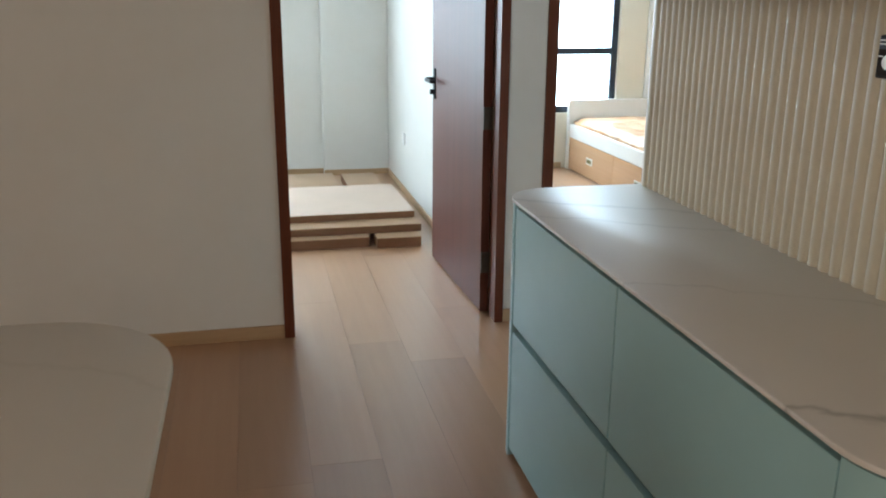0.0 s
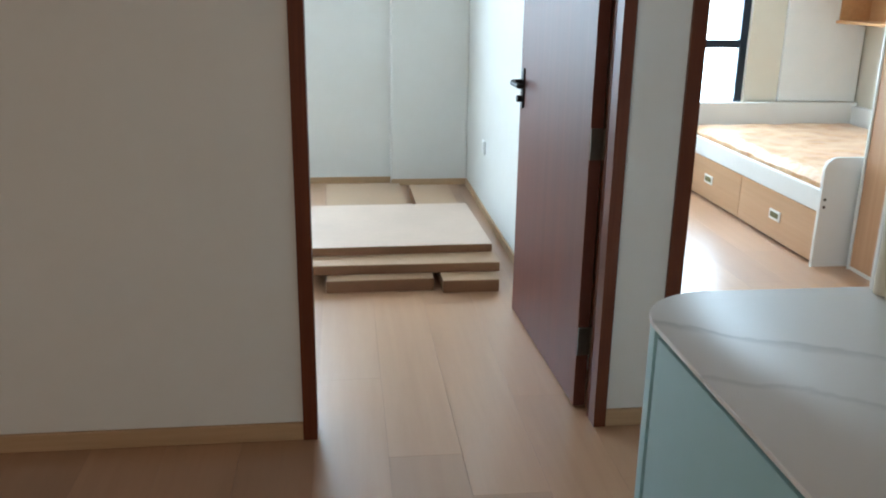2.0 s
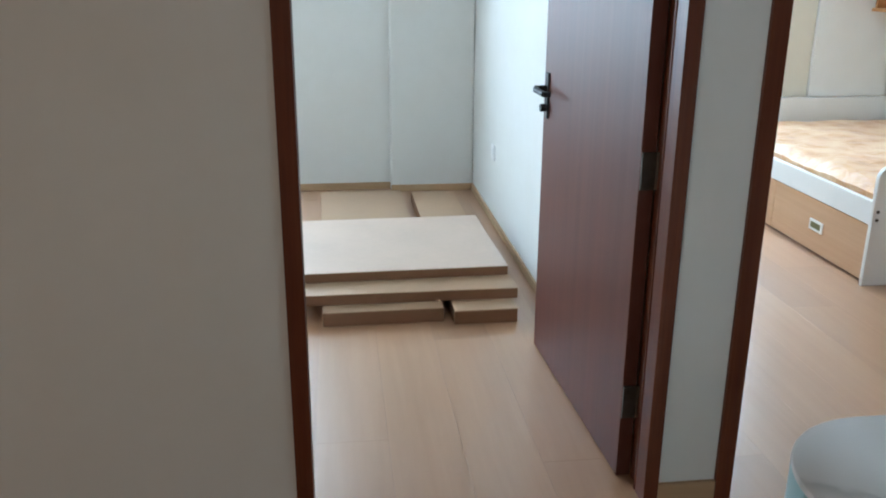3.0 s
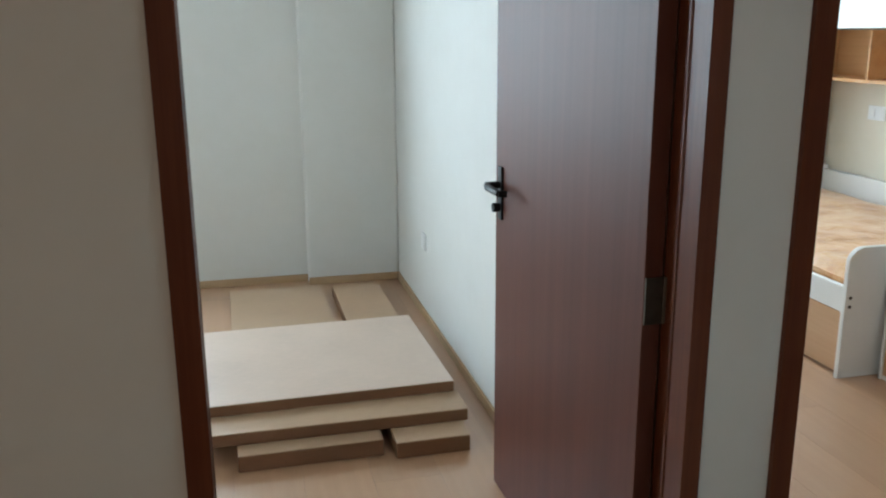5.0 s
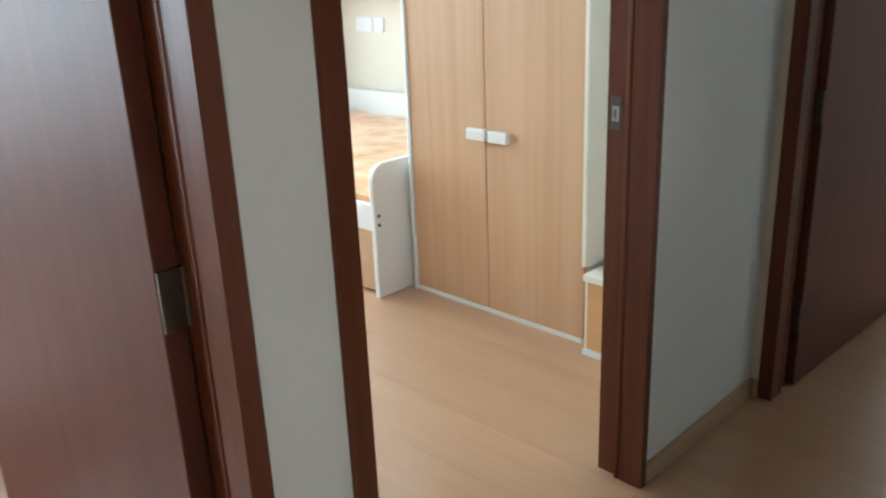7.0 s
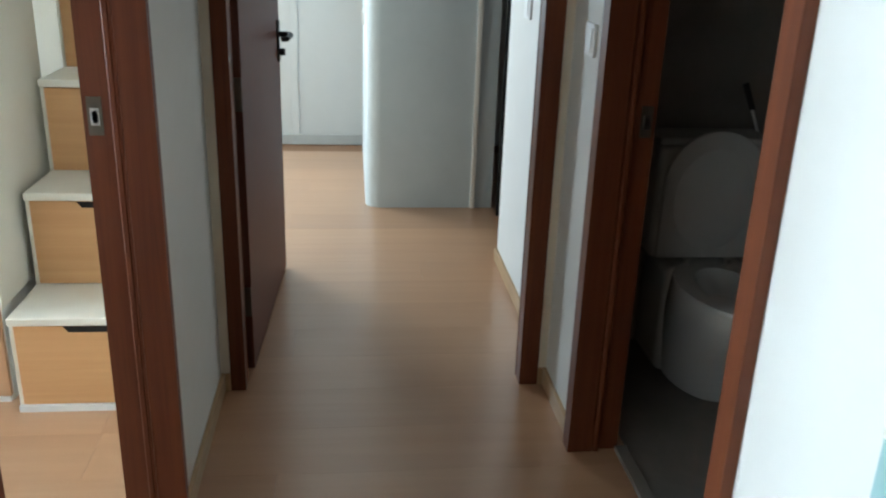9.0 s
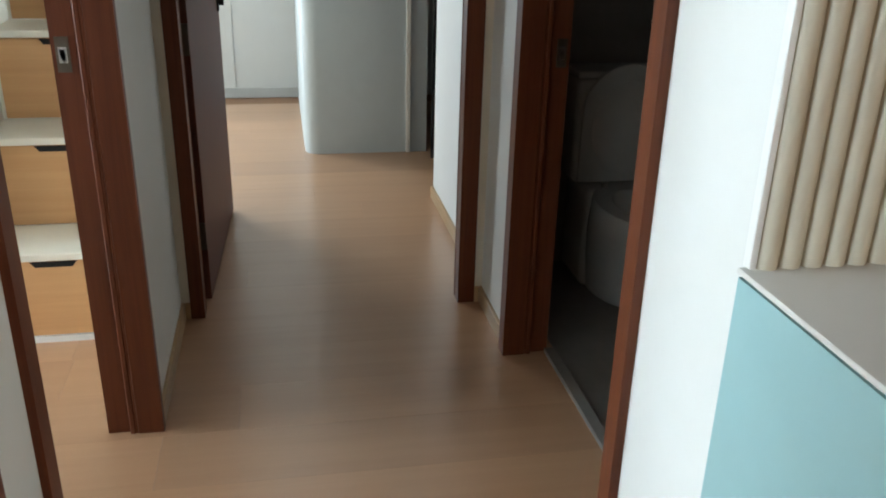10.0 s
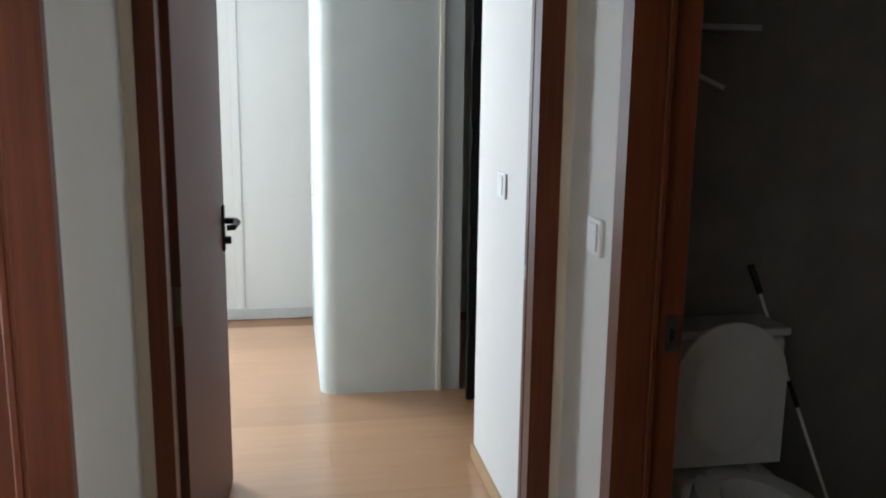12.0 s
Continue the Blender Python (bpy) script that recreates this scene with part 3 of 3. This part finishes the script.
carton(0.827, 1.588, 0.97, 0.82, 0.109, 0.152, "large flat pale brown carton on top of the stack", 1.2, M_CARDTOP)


# ---- switches and sockets ----
def plate(label, x, y, z, w, h, face, cat="switch", gangs=1, name="wall_switch"):
    """face: the axis and sign that the plate looks along."""
    t = thing(name, label, cat)
    rz = {"-x": -90, "+x": 90, "-y": 0, "+y": 180}[face]
    t.matrix_world = pose(x, y, z, 0, 0, rz)
    part("faceplate", B(-w / 2, w / 2, -0.009, 0.0, -h / 2, h / 2, bev=0.003), M_PLASTIC, t)
    for k in range(gangs):
        c = -w / 2 + w * (k + 0.5) / gangs
        r = min(w / gangs, h) * 0.32
        part("rocker", B(c - r, c + r, -0.0125, -0.009, -r * 1.15, r * 1.15, bev=0.0015), M_PLASTIC, t)
    return t


plate("white wall socket low on the bedroom wall", 0.975, 2.80, 0.41, 0.086, 0.086, "-x", "socket", 1, "wall_socket")
plate("white light switch on the bedroom wall", 3.51, -1.056, 1.146, 0.11, 0.086, "+y")
plate("white light switch beside the bathroom door", 2.545, SW0, 1.138, 0.086, 0.086, "+y")
plate("white light switch on the side of the grey wall", 5.35, -0.475, 0.93, 0.086, 0.086, "+y")
plate("white double wall socket above the bunk bed", 3.85, 3.076, 0.961, 0.146, 0.086, "-x", "socket", 2, "wall_socket")
plate("white wall socket beside a double one above the bunk bed", 3.85, 2.943, 0.961, 0.086, 0.086, "-x", "socket", 1, "wall_socket")

# grey joint strip and panels on the far wall of the master bedroom
jp = thing("panel_joint", "slim grey joint strip between white wall panels", "trim strip")
part("strip", B(6.120, 6.13, -0.05, 0.0, 0.07, 2.3, bev=0.002), M_PALE, jp)

# ---- children's bunk bed ----
BX, BE = 2.537, 3.83
bed = thing("bunk_bed", "white bunk bed with beech drawers under the lower bunk", "bunk bed")
part("side_rail", B(BX, BX + 0.028, 1.570, 3.44, 0.284, 0.397, bev=0.004), M_WHITE, bed)
part("drawer_bed_base", B(BX + 0.03, BE, 1.570, 3.44, 0.22, 0.375), M_WHITE, bed)
for y0, y1 in ((1.575, 2.485), (2.489, 3.43)):
    dr = part("drawer", B(BX + 0.004, BX + 0.024, y0, y1, 0.012, 0.281, bev=0.002), M_BEECHH, bed, "beech drawer front")
    c = (y0 + y1) / 2
    hd = part("handle_frame", B(BX - 0.002, BX + 0.005, c - 0.062, c + 0.062, 0.121, 0.179, bev=0.002), M_WHITE, dr, "white recessed pull")
    # olive plate on the pull's face; the recess's shade is in its colour
    part("handle_recess", B(BX - 0.0035, BX - 0.001, c - 0.045, c + 0.045, 0.136, 0.166), M_OLIVE, dr, "olive shadowed finger recess")
# dark sheet behind the drawers stands for the shade under the bed
part("recess", B(BX + 0.03, BX + 0.05, 1.570, 3.44, 0.0, 0.22), M_DARK, bed)
# foot panel with a rounded front corner
pts = [(2.512, 0.0)] + [(2.512, 0.510)] + [(2.512 + 0.07 - 0.07 * math.cos(radians(a)), 0.510 + 0.07 * math.sin(radians(a))) for a in range(10, 91, 10)] + [(BE, 0.580), (BE, 0.0)]
part("foot_panel", prism(bmesh.new(), pts, "y", 1.545, 1.570, bev=0.004), M_WHITE, bed, "white rounded foot panel")
for z in (0.323, 0.362):
    bm = bmesh.new()
    rod(bm, (2.534, 1.542, z), (2.534, 1.546, z), 0.008)
    part("bolt", bm, M_BRASSY, bed)
part("head_panel", B(2.527, BE, 3.44, 3.49, 0.0, 0.598, bev=0.006), M_WHITE, bed)
part("back_rail", B(3.79, BE, 1.570, 3.44, 0.375, 0.572, bev=0.004), M_WHITE, bed)
# upper bunk
part("upper_end_panel", B(3.235, BE, 3.49, 3.515, 0.60, 2.05, bev=0.003), M_WHITE, bed)
part("upper_base", B(3.33, BE, 0.66, 3.49, 1.47, 1.50), M_WHITE, bed)
part("upper_rail", B(3.30, 3.33, 0.66, 3.49, 1.46, 1.72, bev=0.006), M_WHITE, bed)

bm = bmesh.new()
nx, ny = 26, 40
def quilt(u, v):
    e = min(u, 1 - u, v, 1 - v)
    z = 0.462 - 0.045 * max(0.0, 1 - e / 0.06) ** 2
    p = Vector((u * 3.1, v * 4.7, 0.3))
    return z + 0.012 * noise.noise(p * 2.2) + 0.006 * noise.noise(p * 6)
grid = [[bm.verts.new((BX + 0.035 + u / nx * 1.20, 1.585 + v / ny * 1.84, quilt(u / nx, v / ny))) for v in range(ny + 1)] for u in range(nx + 1)]
for u in range(nx):
    for v in range(ny):
        bm.faces.new((grid[u][v], grid[u + 1][v], grid[u + 1][v + 1], grid[u][v + 1]))
low = [bm.verts.new((BX + 0.04 + a * 1.19, 1.59 + b * 1.83, 0.377)) for a, b in ((0, 0), (1, 0), (1, 1), (0, 1))]
rim = [grid[u][0] for u in range(nx + 1)] + [grid[nx][v] for v in range(1, ny + 1)] + [grid[u][ny] for u in range(nx - 1, -1, -1)] + [grid[0][v] for v in range(ny - 1, 0, -1)]
marks = [0, nx, nx + ny, 2 * nx + ny, len(rim)]
for k in range(4):
    seg = [rim[i % len(rim)] for i in range(marks[k], marks[k + 1] + 1)]
    bm.faces.new(seg + [low[(k + 1) % 4], low[k]])
bm.faces.new(low)
bmesh.ops.recalc_face_normals(bm, faces=bm.faces[:])
tagged(part("mattress", bm, M_SATIN, None, "", True), "bare mattress in orange and cream patterned satin on the bunk bed", "mattress")

# open shelf on the wall above the lower bunk
sh = thing("wall_shelf", "open beech box shelf fixed above the lower bunk", "shelf")
part("bottom_board", B(3.60, 3.85, 1.7, 3.49, 1.153, 1.173, bev=0.002), M_STAIR, sh)
part("back_board", B(3.835, 3.85, 1.7, 3.49, 1.173, 1.45), M_STAIR, sh)
for y in (1.7, 2.31, 2.918, 3.47):
    part("divider", B(3.62, 3.835, y, y + 0.018, 1.173, 1.45, bev=0.001), M_STAIR, sh)

# ---- wardrobe ----
wd = thing("wardrobe", "beech two-door wardrobe with white edges beside the bunk bed", "wardrobe")
part("body", B(2.714, 3.25, 0.634, 1.496, 0.0, 2.1), M_WHITE, wd)
part("side_panel", B(2.688, 3.25, 1.496, 1.512, 0.0, 2.1, bev=0.002), M_WHITE, wd, "white edge panel")
part("side_panel", B(2.680, 3.25, 0.618, 0.634, 0.312, 2.1, bev=0.002), M_CREAMLAM, wd, "cream side panel")
part("base_strip", B(2.698, 2.714, 0.640, 1.496, 0.0, 0.018), M_WHITE, wd, "white base strip")
for y0, y1, hy in ((0.636, 1.088, 1.013), (1.092, 1.494, 1.121)):
    dr = part("door", B(2.696, 2.714, y0, y1, 0.02, 2.09, bev=0.0015), M_BEECH, wd, "beech laminate door")
    part("handle", B(2.668, 2.696, hy - 0.046, hy + 0.046, 0.708, 0.752, bev=0.006), M_WHITE, dr, "white block pull")

# ---- stair of drawers to the upper bunk ----
st = thing("stair_drawers", "beech drawer staircase with white treads up to the bunk", "staircase")
for k in range(4):
    x0 = 2.640 + 0.25 * k
    z0, z1 = (0.0, 0.308, 0.610, 0.912)[k], (0.308, 0.610, 0.912, 1.214)[k]
    xe = 3.84 if k == 3 else x0 + 0.26
    part("tread", B(x0 - 0.012, xe, 0.15, 0.592, z1 - 0.024, z1, bev=0.003), M_CREAMLAM, st, "cream white tread")
    dr = part("drawer", B(x0, x0 + 0.02, 0.170, 0.580, z0 + (0.022 if k == 0 else 0.003), z1 - 0.027, bev=0.002), M_STAIR, st, "beech drawer front")
    q = [(0.30, z1 - 0.029), (0.315, z1 - 0.048), (0.425, z1 - 0.048), (0.44, z1 - 0.029)]
    # notch shade painted as a dark plate on the uncut drawer front
    part("notch_shade", prism(bmesh.new(), q, "x", x0 - 0.002, x0 + 0.001), M_DARK, dr, "finger notch, its shade as a dark plate")
    for ya, yb in ((0.581, 0.592), (0.155, 0.169)):
        part("side_panel", B(x0 + 0.004, xe, ya, yb, z0, z1 - 0.024), M_CREAMLAM, st)
part("base_strip", B(2.632, 2.69, 0.155, 0.592, 0.0, 0.02), M_WHITE, st, "white base strip")


# ---- windows ----
def window(name, label, x0, x1, z0, z1, y, mullions, transoms):
    w = tagged(new(name), label, "window", "", "structure")
    t, d = 0.055, 0.05
    for a, b in ((x0, x0 + t), (x1 - t, x1)):
        part("window_frame", B(a, b, y, y + d, z0, z1, bev=0.003), M_FRAME, w)
    for a, b in ((z0, z0 + t), (z1 - t, z1)):
        part("window_frame", B(x0 + t, x1 - t, y, y + d, a, b, bev=0.003), M_FRAME, w)
    xs = [x0 + t] + [m for m in mullions] + [x1 - t]
    for m in mullions:
        part("mullion", B(m - t / 2, m + t / 2, y, y + d, z0 + t, z1 - t, bev=0.003), M_FRAME, w)
    edges = [x0 + t] + [v for m in mullions for v in (m - t / 2, m + t / 2)] + [x1 - t]
    for a, b in zip(edges[0::2], edges[1::2]):
        zs = [z0 + t] + [v for m in transoms for v in (m - t / 2, m + t / 2)] + [z1 - t]
        for m in transoms:
            part("transom", B(a, b, y, y + d, m - t / 2, m + t / 2, bev=0.003), M_FRAME, w)
        for c, e in zip(zs[0::2], zs[1::2]):
            g = part("pane", B(a, b, y + 0.022, y + 0.028, c, e), M_GLASS, w)
            g.visible_shadow = False
    return w


window("window_1", "dark blue aluminium window of the children's room", WBx0, WBx1, WBz0, WBz1, 3.55, (2.37,), (1.0,))
window("window_2", "dark aluminium window of the empty bedroom", -1.75, -0.3, 0.75, 2.35, 3.73, (-1.03,), (1.2,))
master = window("window_3", "dark aluminium window of the master bedroom", -0.87, 0.87, 0.78, 2.22, -0.025, (0.0,), (1.2,))
master.matrix_world = pose(6.19, 1.75, 0, 0, 0, -90)
living = window("window_4", "dark aluminium living room window", -1.05, 1.05, 0.7, 2.3, -0.025, (0.0,), (1.2,))
living.matrix_world = pose(-4.26, -6.0, 0, 0, 0, 90)

# ---- black folding door of the attached bathroom ----
fd = thing("folding_door", "black framed folding door of the attached bathroom", "folding door")
part("leaf", B(4.50, 4.53, -1.60, -1.152, 0.01, 2.1, bev=0.003), M_BLACK, fd)
for z in (0.35, 0.8, 1.25, 1.7):
    bm = bmesh.new()
    rod(bm, (4.49, -1.157, z - 0.04), (4.49, -1.157, z + 0.04), 0.01)
    part("hinge", bm, M_BLACK, fd)

# ---- toilet ----
to = thing("toilet", "white ceramic toilet with raised lid in the dark bathroom", "toilet")
TY = -1.575


def oval(cx, cy, a, b, n=28, flat=0.0):
    return [(cx + (a if math.cos(radians(360 * k / n)) < 0 else a * (1 - flat)) * math.cos(radians(360 * k / n)), cy + b * math.sin(radians(360 * k / n))) for k in range(n)]


def loft(rings):
    bm = bmesh.new()
    vs = [[bm.verts.new(p) for p in r] for r in rings]
    for a, b in zip(vs, vs[1:]):
        for k in range(len(a)):
            bm.faces.new((a[k], a[(k + 1) % len(a)], b[(k + 1) % len(a)], b[k]))
    bm.faces.new(vs[0])
    bm.faces.new(vs[-1])
    bmesh.ops.recalc_face_normals(bm, faces=bm.faces[:])
    return bm


rings = []
for z, a, b, cx in ((0.0, 0.20, 0.12, 2.79), (0.02, 0.205, 0.125, 2.79), (0.16, 0.22, 0.14, 2.75), (0.30, 0.245, 0.163, 2.67), (0.37, 0.25, 0.168, 2.64), (0.385, 0.245, 0.163, 2.64), (0.385, 0.18, 0.105, 2.62), (0.355, 0.165, 0.092, 2.62), (0.315, 0.10, 0.06, 2.64)):
    rings.append([(x, y, z) for x, y in oval(cx, TY, a, b)])
part("bowl", loft(rings), M_CERAMIC, to, "", True)
part("pedestal", B(2.80, 3.04, TY - 0.15, TY + 0.15, 0.0, 0.383, bev=0.03, seg=4), M_CERAMIC, to, "", True)
part("cistern", B(2.885, 3.04, TY - 0.185, TY + 0.185, 0.385, 0.775, bev=0.025, seg=4), M_CERAMIC, to, "", True)
part("cistern_lid", B(2.878, 3.045, TY - 0.19, TY + 0.19, 0.775, 0.80, bev=0.008), M_CERAMIC, to)


def lid(x, w, h, z0):
    pts = [(TY - w, z0)] + [(TY - w, z0 + h - w)] + [(TY - w * math.cos(radians(a)), z0 + h - w + w * math.sin(radians(a))) for a in range(10, 180, 10)] + [(TY + w, z0 + h - w), (TY + w, z0)]
    return prism(bmesh.new(), pts, "x", x, x + 0.018, bev=0.006)


part("seat_lid", lid(2.852, 0.172, 0.430, 0.40), M_CERAMIC, to, "raised white lid", True)
ring = [(2.842, TY + 0.115 * math.cos(radians(a)), 0.60 + 0.15 * math.sin(radians(a))) for a in range(0, 360, 10)]
ring2 = [(2.852, TY + 0.135 * math.cos(radians(a)), 0.60 + 0.17 * math.sin(radians(a))) for a in range(0, 360, 10)]
part("lid_boss", loft([ring2, ring]), M_CERAMIC, to, "", True)
for y in (TY - 0.07, TY + 0.07):
    bm = bmesh.new()
    rod(bm, (2.84, y, 0.385), (2.84, y, 0.403), 0.013)
    part("seat_hinge", bm, M_STEEL, to, "", True)

# stick with a chrome handle leaning on the bathroom wall
wp = thing("cleaning_stick", "thin dark stick with chrome sections leaning on the wall", "broom")
p0, p1 = Vector((2.869, -2.033, 0.01)), Vector((3.03, -1.706, 0.955))
# tube sections are chrome, with their highlight put into a pale colour
for name, a, b, m, r in (("lower_tube", 0.0, 0.24, M_BLACK, 0.007), ("tube", 0.24, 0.545, M_CHROME, 0.005), ("joint", 0.545, 0.63, M_BLACK, 0.008), ("tube", 0.63, 0.91, M_CHROME, 0.005), ("grip", 0.91, 1.0, M_BLACK, 0.011)):
    bm = bmesh.new()
    rod(bm, p0.lerp(p1, a), p0.lerp(p1, b), r, 10)
    part(name, bm, m, wp, "", True)

tr = thing("towel_rail", "short chrome towel rail on the bathroom wall", "towel rail")
bm = bmesh.new()
rod(bm, (3.05, -1.42, 1.52), (2.93, -1.43, 1.515), 0.007)
rod(bm, (2.93, -1.43, 1.515), (2.90, -1.51, 1.475), 0.007)
part("bar", bm, M_STEEL, tr, "", True)

# glass-edge bathroom shelf
bs = thing("bath_shelf", "small dark shelf with a pale edge on the bathroom wall", "shelf")
part("board", B(2.93, 3.05, -1.62, -1.20, 1.63, 1.645, bev=0.002), M_TILE, bs)
part("edge_strip", B(2.922, 2.93, -1.62, -1.20, 1.63, 1.645), M_STEEL, bs)

# ---- floor planks ----
PW, PL = 0.2285, 1.52
bm = box(bmesh.new(), 0.0003, PW - 0.0003, 0.0004, PL - 0.0004, -0.004, 0.0)
plank_mesh = mesh_of("plank", bm, M_FLOOR)
rnd = random.Random(5)
near, far = [], []
k0, k1 = -19, 27
for k in range(k0, k1):
    x = 0.218 + PW * k
    shift = rnd.uniform(0, PL)
    for j in range(-6, 4):
        y = j * PL + shift
        south = -2.6 if x > 1.0 else -7.1
        if y + PL < south + 0.1 or y > 3.65 or x > 5.9:
            continue
        if -1.4 < x and y > south and -3.6 < y + PL < 4.0 and not (x > 1.1 and y + PL < -1.0) and len(near) < 300:
            near.append((x, y))
        else:
            far.append((x, max(y, south), min(y + PL, 3.7)))
for x, y in near:
    p = new("plank", plank_mesh)
    p.location = (x, y, 0)
    p.parent = floor
bm = bmesh.new()
for x, y, e in far:
    box(bm, x + 0.0004, x + PW - 0.0004, y + 0.0006, e - 0.0006, -0.004, 0.0)
tagged(part("far_planks", bm, M_FLOOR, floor), kind="stuff")
